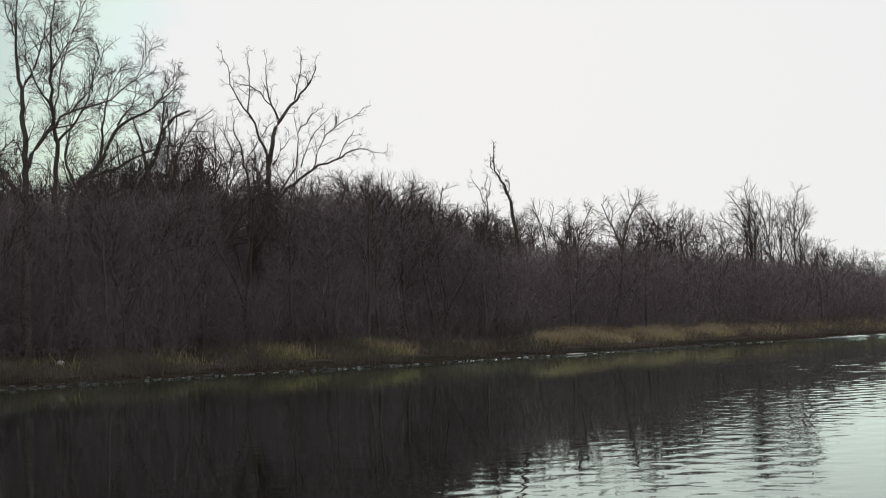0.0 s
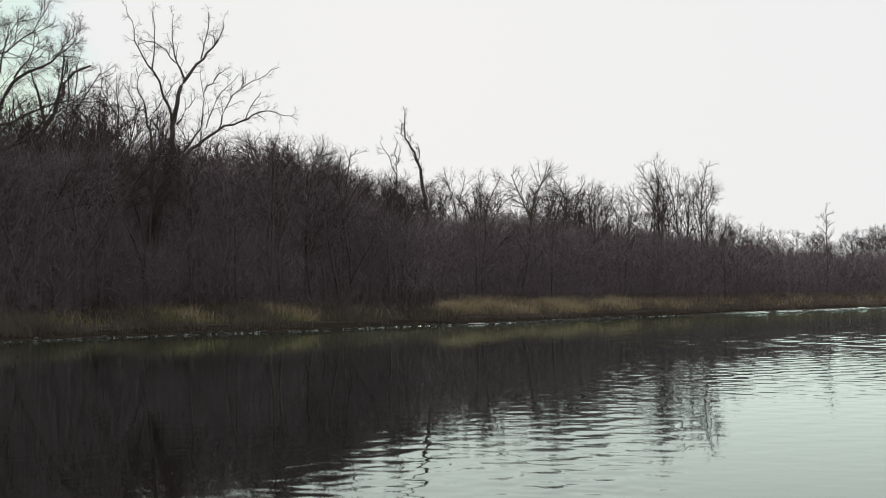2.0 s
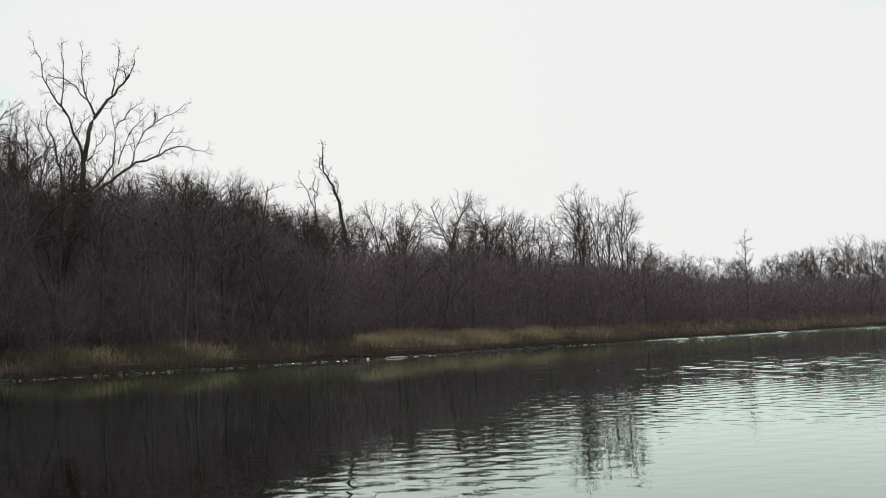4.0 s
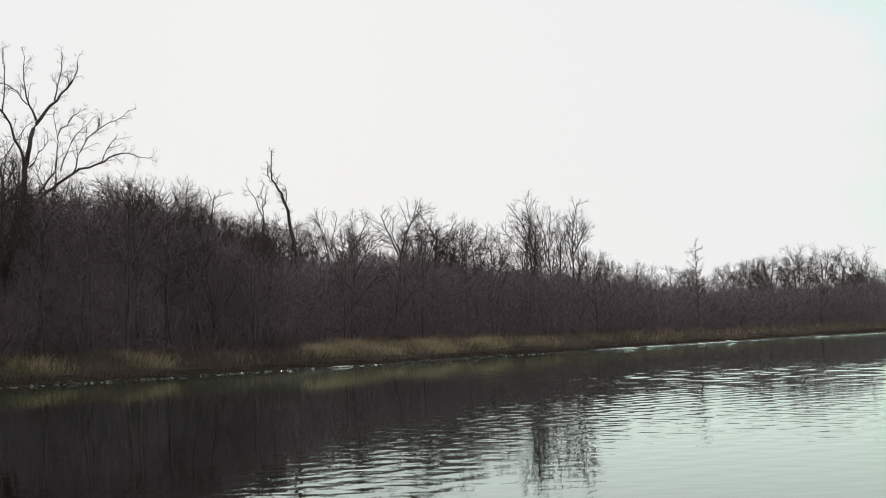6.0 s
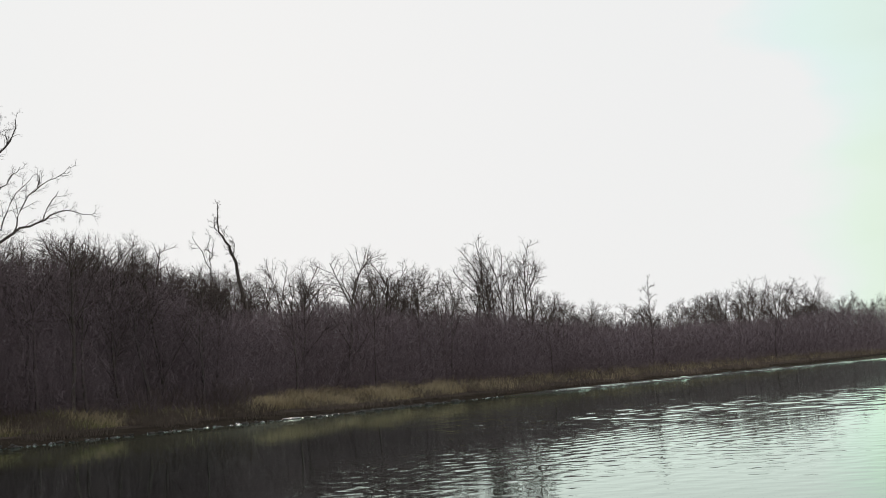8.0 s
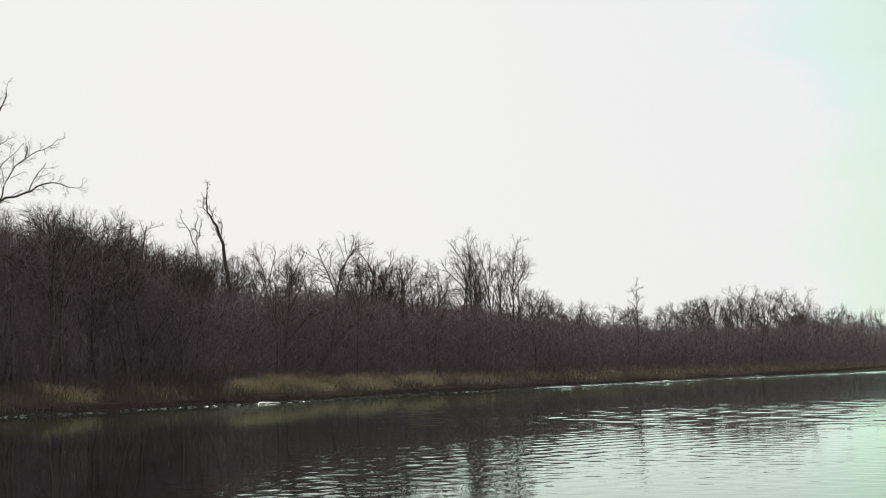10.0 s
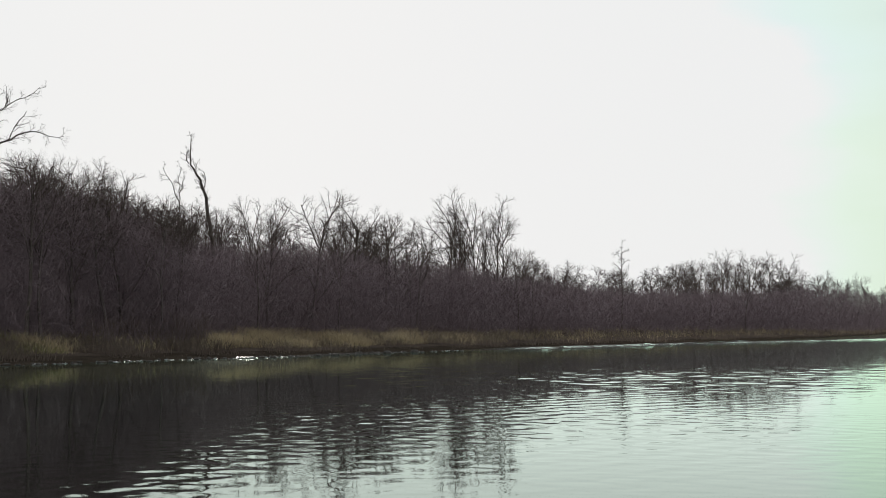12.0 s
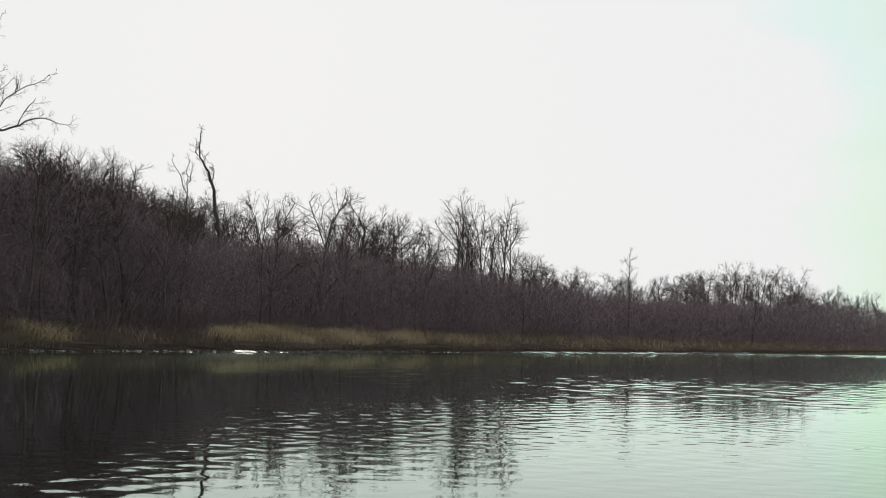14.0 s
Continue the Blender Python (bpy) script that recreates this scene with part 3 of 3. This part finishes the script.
limb_tree(103, "old_tree", -21.4, 70.8, [
    [(0, 1.3), (0.2, 12.9), (0.0, 14.7), (0.0, 19.3), (0.5, 22.0)], [(0.2, 12.9), (1.4, 14.2), (2.1, 15.8), (2.5, 18.0)], [(0.0, 14.7), (-1.2, 17.0), (-1.6, 20.0)], [(0.0, 17.0), (1.2, 19.0), (1.8, 21.0)]],
    0.2, BARK, "tall straight leafless tree with dense fine twigs", 2.0, 1.6, 0.95, 5)
limb_tree(104, "leaning_tree", -21.8, 72.8, [
    [(0, 1.3), (0.8, 10.5), (2.4, 12.1), (3.4, 14.3), (5.4, 15.3), (7.0, 16.7)], [(2.4, 12.4), (2.9, 15.8), (3.2, 17.1), (4.0, 17.9)],
    [(3.4, 14.3), (4.3, 15.5), (4.8, 16.8)], [(5.4, 15.3), (6.2, 16.4), (6.9, 17.2)], [(1.2, 11.0), (3.5, 12.0), (6.0, 13.2), (8.0, 13.6)], [(0.6, 8.6), (2.6, 10.2), (4.6, 11.2), (5.6, 13.0), (6.0, 14.4)], [(1.0, 10.8), (0.4, 12.6), (0.9, 14.4), (0.6, 16.6)]],
    0.25, BARK, "leafless tree leaning out with long branching limbs", 1.6, 2.2, 1.0, 5)
limb_tree(105, "broken_tree", -19.2, 77.7, [
    [(0, 1.3), (0.8, 10.9), (2.1, 13.6), (2.7, 15.3), (4.0, 15.9)], [(2.1, 13.6), (2.5, 15.8), (2.4, 17.2)], [(1.4, 12.2), (0.9, 14.5), (0.3, 16.0)]],
    0.32, BARK, "dark leaning tree with a broken crooked top", 1.5, 1.1, 1.0, 4, 0.8)
limb_tree(106, "dead_tree", 5.75, 110.0, [
    [(1.0, 1.0), (0.9, 7.0), (0.75, 9.2), (0.31, 12.2), (0.0, 13.4), (-0.37, 14.25), (-0.73, 15.0), (-1.2, 15.5), (-1.14, 16.1), (-1.04, 17.2), (-1.0, 18.0)],
    [(-1.2, 15.5), (-1.43, 15.8), (-1.37, 16.6)], [(0.0, 13.4), (0.16, 14.1), (0.1, 14.8)], [(-0.73, 15.0), (-0.55, 15.7)], [(0.1, 12.9), (-0.3, 13.7), (-0.4, 14.1)]],
    0.26, BARK, "dead crooked tree with a bare splintered top above the wood", 0.6, 5.0, 0.7, 3, fine=0.65)
limb_tree(108, "slender_tree", 58.8, 157.7, [
    [(0.0, 1.0), (0.1, 6.0), (0.0, 10.0), (0.1, 12.6)], [(0.0, 7.5), (-0.9, 8.3)], [(0.0, 8.2), (0.9, 9.0)], [(0.0, 9.0), (-0.8, 9.8)], [(0.0, 9.6), (0.8, 10.3)], [(0.0, 10.4), (-0.5, 11.1)], [(0.0, 10.9), (0.5, 11.6)]],
    0.13, BARK, "slender leafless tree with short level branches", 0.9, 2.2, 1.0, 3)
limb_tree(107, "dead_sapling", 3.7, 107.0, [
    [(0.0, 1.0), (0.2, 7.5), (0.1, 12.0), (0.1, 13.7), (0.2, 14.8)], [(0.1, 12.0), (-0.65, 13.7), (-1.2, 14.6)], [(0.1, 12.6), (0.55, 14.1)]],
    0.12, BARK, "thin dead sapling with a few bare shoots", 0.85, 2.5, 0.8, 3, fine=0.65)


# ---- the thicket under the trees ----
FULL_AZ, FULL = [-20, -7, -1, 1.5, 4, 13, 17, 20, 23, 26, 28, 31], [0.72, 0.74, 0.76, 0.66, 0.57, 0.55, 0.58, 0.57, 0.47, 0.48, 0.58, 0.7]  # share of the wood's height that it fills, by bearing


def fullness(px, py):
    """FULL at a place, with a low clearing in front of the forked tree."""
    az = np.degrees(np.arctan2(px, py))
    clearing = np.interp(az, [-10.0, -9.3, -7.9, -7.2], [0, 1, 1, 0]) * (np.hypot(px, py) < 88)
    return np.interp(az, FULL_AZ, FULL) * (1 - 0.6 * clearing)


def make_thicket(count, seed, lo, hi, thick, left=-26.0):
    r = np.random.RandomState(seed)
    px, py = on_bank(r, count, lo, hi, 1.2, left)
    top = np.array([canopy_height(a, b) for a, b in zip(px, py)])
    z0 = ground_z(px, py) - 0.1
    full = fullness(px, py)
    h = np.clip((np.minimum(top, 16.5) - z0) * full * r.uniform(0.55, 1.05, count), 1.2, 11)
    lean = r.normal(0, 0.16, (count, 2))
    k = np.linspace(0, 1, 5)
    stem = np.zeros((count, 5, 3))
    wob = r.normal(0, 0.08, (count, 5, 2)).cumsum(1)
    stem[:, :, 0] = px[:, None] + h[:, None] * k * (lean[:, :1] + wob[:, :, 0])
    stem[:, :, 1] = py[:, None] + h[:, None] * k * (lean[:, 1:] + wob[:, :, 1])
    stem[:, :, 2] = z0[:, None] + h[:, None] * k
    rad = thick * (0.008 + 0.0024 * h)[:, None] * (1 - 0.7 * k)
    groups = {(5, 3): list(zip(stem, rad))}
    side = []
    for t in (0.2, 0.32, 0.44, 0.56, 0.68, 0.8, 0.92):
        a = r.uniform(0, 2 * np.pi, count)
        out, up = r.uniform(0.08, 0.2, count) * h, r.uniform(0.08, 0.24, count) * h
        i = min(int(t * 4), 3)
        p0 = stem[:, i] + (stem[:, i + 1] - stem[:, i]) * (t * 4 - i)
        p2 = p0 + np.stack([np.cos(a) * out, np.sin(a) * out, up], -1)
        q = np.stack([p0, p2], 1)
        side += list(zip(q, np.repeat([[0.022 * thick, 0.012 * thick]], count, 0)))
    groups[(2, 3)] = side
    v, f = tubes(groups)
    return tagged(mesh_object("thicket", v, f, BRUSH, smooth=False), "dense dark leafless brush under the trees", "brush", kind="stuff")


make_thicket(4200, 9, 17, 70, 1.0)
make_thicket(3600, 10, 55, 110, 2.0)
make_thicket(1300, 11, 15, 60, 1.7, 22.0)


def make_brush(count):
    """Fine criss-cross twigs along the edge of the wood."""
    r = np.random.RandomState(19)
    px, py = on_bank(r, count, 12, 30, 1.0)
    z0 = ground_z(px, py)
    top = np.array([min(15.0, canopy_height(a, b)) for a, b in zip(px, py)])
    full = fullness(px, py)
    z = z0 + (top - z0) * full * r.uniform(0, 1, count)
    length = r.uniform(0.8, 2.0, count)
    way = r.normal(0, 0.8, (count, 3)) + (0, 0, 0.5)
    way /= np.linalg.norm(way, axis=1, keepdims=True)
    p0 = np.stack([px, py, z], -1)
    q = np.stack([p0, p0 + way * length[:, None]], 1)
    v, f = tubes({(2, 3): list(zip(q, np.outer(np.interp(np.hypot(px, py), [55, 90, 200], [0.0062, 0.011, 0.024]), [1.0, 0.6])))})
    return tagged(mesh_object("brush", v, f, BRUSH, smooth=False), "tangle of fine leafless twigs at the wood's edge", "brush", kind="stuff")


make_brush(122000)


# ---- the grass along the bank ----
def make_grass(name, mat, count, seed, lo, hi, tall, label, patch):
    """Blades along the bank in clumps. patch: (bearing, share) pairs, how thick it stands along the shore."""
    r = np.random.RandomState(seed)
    px, py = on_bank(r, count, lo, hi, 1.0)
    clump = np.sin(px * 0.9 + py * 0.35 + seed) + np.sin(px * 0.37 - py * 0.61 + 2 * seed) + 0.7 * np.sin(px * 2.3 + py * 1.7)
    thick = np.interp(np.degrees(np.arctan2(px, py)), [p[0] for p in patch], [p[1] for p in patch])
    keep = r.uniform(0, 1, count) < thick * np.clip(0.5 + 0.45 * clump, 0.03, 1)
    px, py, clump = px[keep], py[keep], clump[keep]
    n = len(px)
    z = ground_z(px, py)
    h = tall * r.uniform(0.3, 1.1, n) * (0.78 + 0.28 * clump)
    a = r.uniform(0, 2 * np.pi, n)
    w = r.uniform(0.008, 0.02, n)
    bend = h[:, None] * r.normal(0, 0.6, (n, 2))
    u = np.stack([np.cos(a) * w, np.sin(a) * w, 0 * w], -1)
    b0 = np.stack([px, py, z - 0.03], -1)
    mid = b0 + np.stack([bend[:, 0] * 0.3, bend[:, 1] * 0.3, h * 0.6], -1)
    tip = b0 + np.stack([bend[:, 0], bend[:, 1], h], -1)
    v = np.stack([b0 - u, b0 + u, mid + u * 0.8, mid - u * 0.8, tip], 1).reshape(-1, 3)
    i = np.arange(n)[:, None] * 5
    quads, tris = i + [0, 1, 2, 3], i + [3, 2, 4]
    me = bpy.data.meshes.new(name)
    me.from_pydata(v.tolist(), [], quads.tolist() + tris.tolist())
    me.materials.append(mat)
    return tagged(new(name, me), label, "grass", kind="stuff")


make_grass("dry_grass", DRY_GRASS, 230000, 3, 4.5, 18.0, 0.82, "pale straw-coloured dead grass along the bank", [(-26, 0.0), (-11, 0.02), (-8.5, 0.09), (-1.2, 0.14), (0, 0.03), (3.1, 0.03), (3.6, 0.4), (4, 1.0), (8, 1.0), (11, 0.75), (14, 0.22), (18, 0.11), (34, 0.1)])
make_grass("green_grass", GREEN_GRASS, 75000, 4, 4.5, 14.0, 0.6, "dull olive grass tufts among dead stalks", [(-26, 0.03), (-11, 0.1), (-8, 0.55), (-1.5, 0.5), (0, 0.08), (3.3, 0.05), (5, 0.15), (12, 0.08), (34, 0.04)])
make_grass("russet_stalks", RUSSET, 150000, 6, 1.6, 22.0, 0.75, "brown dead weeds and stalks on the bank", [(-26, 0.8), (-9, 0.6), (0, 0.9), (3, 0.9), (5, 0.5), (14, 0.8), (34, 0.9)])


# ---- wet beach and stones at the water's edge ----
def make_beach():
    """The wet, gleaming foot of the bank: a low uneven slope along the waterline."""
    r = np.random.RandomState(31)
    x = np.arange(-26, 75, 0.07)
    y = shore(x)
    s = (shore(x + 1) - shore(x - 1)) / 2
    nx, ny = -s / np.sqrt(1 + s * s), 1 / np.sqrt(1 + s * s)
    wide = np.interp(x, [-26, -15, -5, 6, 10, 14, 20, 30, 60], [0.2, 0.2, 0.2, 0.22, 0.2, 0.18, 0.17, 0.16, 0.16])
    steps = np.linspace(-0.25, 1, 6)
    swell = np.convolve(r.normal(0, 1, len(x) + 1), np.ones(2) / 2**0.5, "valid")  # sinks under the water here and there
    v = []
    for i, q in enumerate(steps):
        d = q * wide
        rough = np.convolve(r.normal(0, 1, len(x) + 2), np.ones(3) / 3**0.5, "valid") * (0.0 if i in (0, 5) else 0.013)
        v.append(np.stack([x + nx * d, y + ny * d, 0.006 + np.interp(x, [-26, 0, 10], [0.2, 0.17, 0.12]) * d + rough + 0.034 * swell - 0.028], -1))
    ob = mesh_object("beach", np.concatenate(v), grid_faces(len(steps), len(x)), WET)
    return tagged(ob, "wet gleaming mud along the waterline", "mud", kind="structure")


make_beach()


def make_gravel_bar(x0, x1):
    """A low spit of wet grey gravel before the grass."""
    r = np.random.RandomState(57)
    k, q = np.linspace(0, 1, 110), np.linspace(0, 1, 9)
    x = (x0 + (x1 - x0) * k)[:, None] + 0.0 * q
    full = np.sin(np.pi * k) ** 0.5
    d = -1.3 + (1.9 + 1.3 * full)[:, None] * q
    z = -0.09 + (0.16 * full)[:, None] * np.sin(np.pi * q ** 0.7) + r.normal(0, 0.012, x.shape)
    v = np.stack([x, shore(x) + d * 1.35, z], -1).reshape(-1, 3)
    ob = mesh_object("gravel_bar", v, grid_faces(len(k), len(q))[:, ::-1], GRAVEL)
    return tagged(ob, "low spit of wet grey gravel at the water's edge", "gravel", kind="structure")


make_gravel_bar(9.5, 21.0)


def make_flat_stone(x, y, length):
    """A slab of rock leaning to the water, wet enough to shine."""
    bm = bmesh.new()
    bmesh.ops.create_grid(bm, x_segments=12, y_segments=4, size=0.5)
    top = bm.faces[:]
    for v in bm.verts:
        v.co = Vector((v.co.x * length, v.co.y * 0.34 * (1 - 0.5 * (2 * v.co.x) ** 4), 0.012 * noise.noise(v.co * 5.0)))
    lip = bmesh.ops.extrude_face_region(bm, geom=top)["geom"]
    for v in lip:
        if isinstance(v, bmesh.types.BMVert):
            v.co = Vector((v.co.x * 1.05, v.co.y * 1.15, v.co.z - 0.14))
    bmesh.ops.recalc_face_normals(bm, faces=bm.faces[:])
    me = bpy.data.meshes.new("flat_stone")
    bm.to_mesh(me)
    bm.free()
    me.materials.append(WET)
    ob = new("flat_stone", me)
    ob.matrix_basis = pose(x, y, 0.07, 10.0, 0, 30)
    return tagged(ob, "flat wet stone shining at the water's edge", "stone")


make_flat_stone(7.7, float(shore(7.7)) + 0.1, 1.25)


def make_shore_stones(count):
    r = np.random.RandomState(12)
    b = r.uniform(-24, 30, count)
    k = np.interp(b, BEARINGS, REACH) + r.normal(0.0, 0.5, count) - 1.2 * (r.uniform(0, 1, count) < 0.3)
    px, py = k * np.sin(np.radians(b)), k * np.cos(np.radians(b))
    size = 0.05 + 0.10 * r.uniform(0, 1, count) ** 2.5
    ball = bmesh.new()
    bmesh.ops.create_icosphere(ball, subdivisions=1, radius=1.0)
    v0 = np.array([v.co[:] for v in ball.verts])
    f0 = np.array([[v.index for v in f.verts] for f in ball.faces])
    ball.free()
    lumps = r.uniform(0.75, 1.2, (count, len(v0), 1))
    shape = np.stack([r.uniform(0.8, 1.6, count), r.uniform(0.7, 1.2, count), r.uniform(0.4, 0.7, count)], -1)
    v = v0[None] * lumps * shape[:, None] * size[:, None, None]
    v += np.stack([px, py, np.maximum(ground_z(px, py), -0.03) + size * 0.2], -1)[:, None]
    f = f0[None] + (np.arange(count) * len(v0))[:, None, None]
    return tagged(mesh_object("shore_stones", v.reshape(-1, 3), f.reshape(-1, 3), STONE), "wet stones and debris along the water's edge", "stones", kind="stuff")


make_shore_stones(420)


def make_stone(seed, size):
    bm = bmesh.new()
    bmesh.ops.create_icosphere(bm, subdivisions=2, radius=size)
    for v in bm.verts:
        v.co *= 1 + 0.35 * noise.noise(v.co * (1.6 / size) + Vector((seed, 0, 0)))
        v.co.z *= 0.6
    me = bpy.data.meshes.new("stone")
    bm.to_mesh(me)
    bm.free()
    me.materials.append(STONE)
    return tagged(new("stone", me), "dark wet stone lying on the gravel spit", "stone", "stones on the gravel spit")


stone_kinds = [make_stone(3.0 * i, 0.16 + 0.04 * i) for i in range(3)]
r = np.random.RandomState(71)
for i in range(16):
    x = 9.2 + 12.0 * (i + r.uniform(0.1, 0.9)) / 16
    y = float(shore(x)) + r.uniform(-1.6, -0.3)
    m = pose(x, y, r.uniform(-0.02, 0.03), 0, 0, r.uniform(0, 360)) @ Matrix.Scale(r.uniform(0.6, 1.25), 4)
    if i < 3:
        stone_kinds[i].matrix_basis = m
    else:
        copy_thing(stone_kinds[i % 3], m @ Matrix.Scale(1 / stone_kinds[i % 3].scale[0], 4))


# ---- shrubs and small things on the bank ----
def make_shrub(seed):
    g = Grower(seed)
    for k in range(9):
        a, t = g.rng.uniform(0, 2 * math.pi), g.rng.uniform(0.1, 0.5)
        pts = g.line((0.15 * math.cos(a), 0.15 * math.sin(a), -0.1), (math.cos(a) * t, math.sin(a) * t, 1), g.rng.uniform(1.2, 1.9), 5, 0.12, 0.04)
        rad = np.linspace(0.02, 0.009, 6)
        g.put(pts, rad, 1)
        g.shoots(pts, rad, 2, [None, (6, 0.25, 0.7, 40, 0.15, 0.04, 2, 0.009), (4, 0.2, 0.35, 42, 0.15, 0.03, 1, 0.007)])
    root = new("shrub")
    for key, items in g.wood.items():
        for item in items:
            v, f = tubes({key: [item]})
            mesh_object("stem", v, f, BRUSH, root)
    v, f = tubes(g.twigs)
    mesh_object("crown", v, f, RUSSET, root, smooth=False)
    return tagged(root, "leafless reddish-brown shrub on the grassy bank", "shrub", "shrubs on the bank")


shrub_kinds = [make_shrub(200 + i) for i in range(3)]
r = np.random.RandomState(44)
for i in range(44):
    if i < 27:
        b, k = r.uniform(-0.5, 4.0), r.uniform(9, 17)
    else:
        b, k = r.uniform(-22, 26), r.uniform(12, 19)
    k += float(np.interp(b, BEARINGS, REACH))
    x, y = k * math.sin(radians(b)), k * math.cos(radians(b))
    size = r.uniform(0.7, 1.15)
    m = pose(x, y, float(ground_z(x, y)), 0, 0, r.uniform(0, 360)) @ Matrix.Diagonal((size, size, size, 1))
    if i < 3:
        shrub_kinds[i].matrix_basis = m
    else:
        copy_thing(shrub_kinds[i % 3], m)


def make_stake(x, y):
    bm = bmesh.new()
    bmesh.ops.create_cone(bm, cap_ends=True, segments=7, radius1=0.035, radius2=0.022, depth=0.75, matrix=Matrix.Translation((0, 0, 0.3)))
    for v in bm.verts:
        v.co.x += 0.05 * max(0.0, v.co.z)
    bmesh.ops.bevel(bm, geom=bm.edges[:], offset=0.006, segments=1, affect="EDGES")
    me = bpy.data.meshes.new("stake")
    bm.to_mesh(me)
    bm.free()
    me.materials.append(PALE_WOOD)
    ob = new("stake", me)
    ob.matrix_basis = pose(x, y, float(ground_z(x, y)))
    return tagged(ob, "short pale weathered stake standing in the grass", "stake")


make_stake(3.6, 84.5)


def make_boulder(x, y, size):
    bm = bmesh.new()
    bmesh.ops.create_icosphere(bm, subdivisions=3, radius=size)
    for v in bm.verts:
        v.co *= 1 + 0.25 * noise.noise(v.co * 4.0)
        v.co.z *= 0.75
    me = bpy.data.meshes.new("boulder")
    bm.to_mesh(me)
    bm.free()
    me.materials.append(PALE_STONE)
    ob = new("boulder", me)
    ob.matrix_basis = pose(x, y, float(ground_z(x, y)) + size * 0.4)
    return tagged(ob, "pale grey boulder lying among dark weeds", "boulder")


make_boulder(-19.3, 64.5, 0.2)
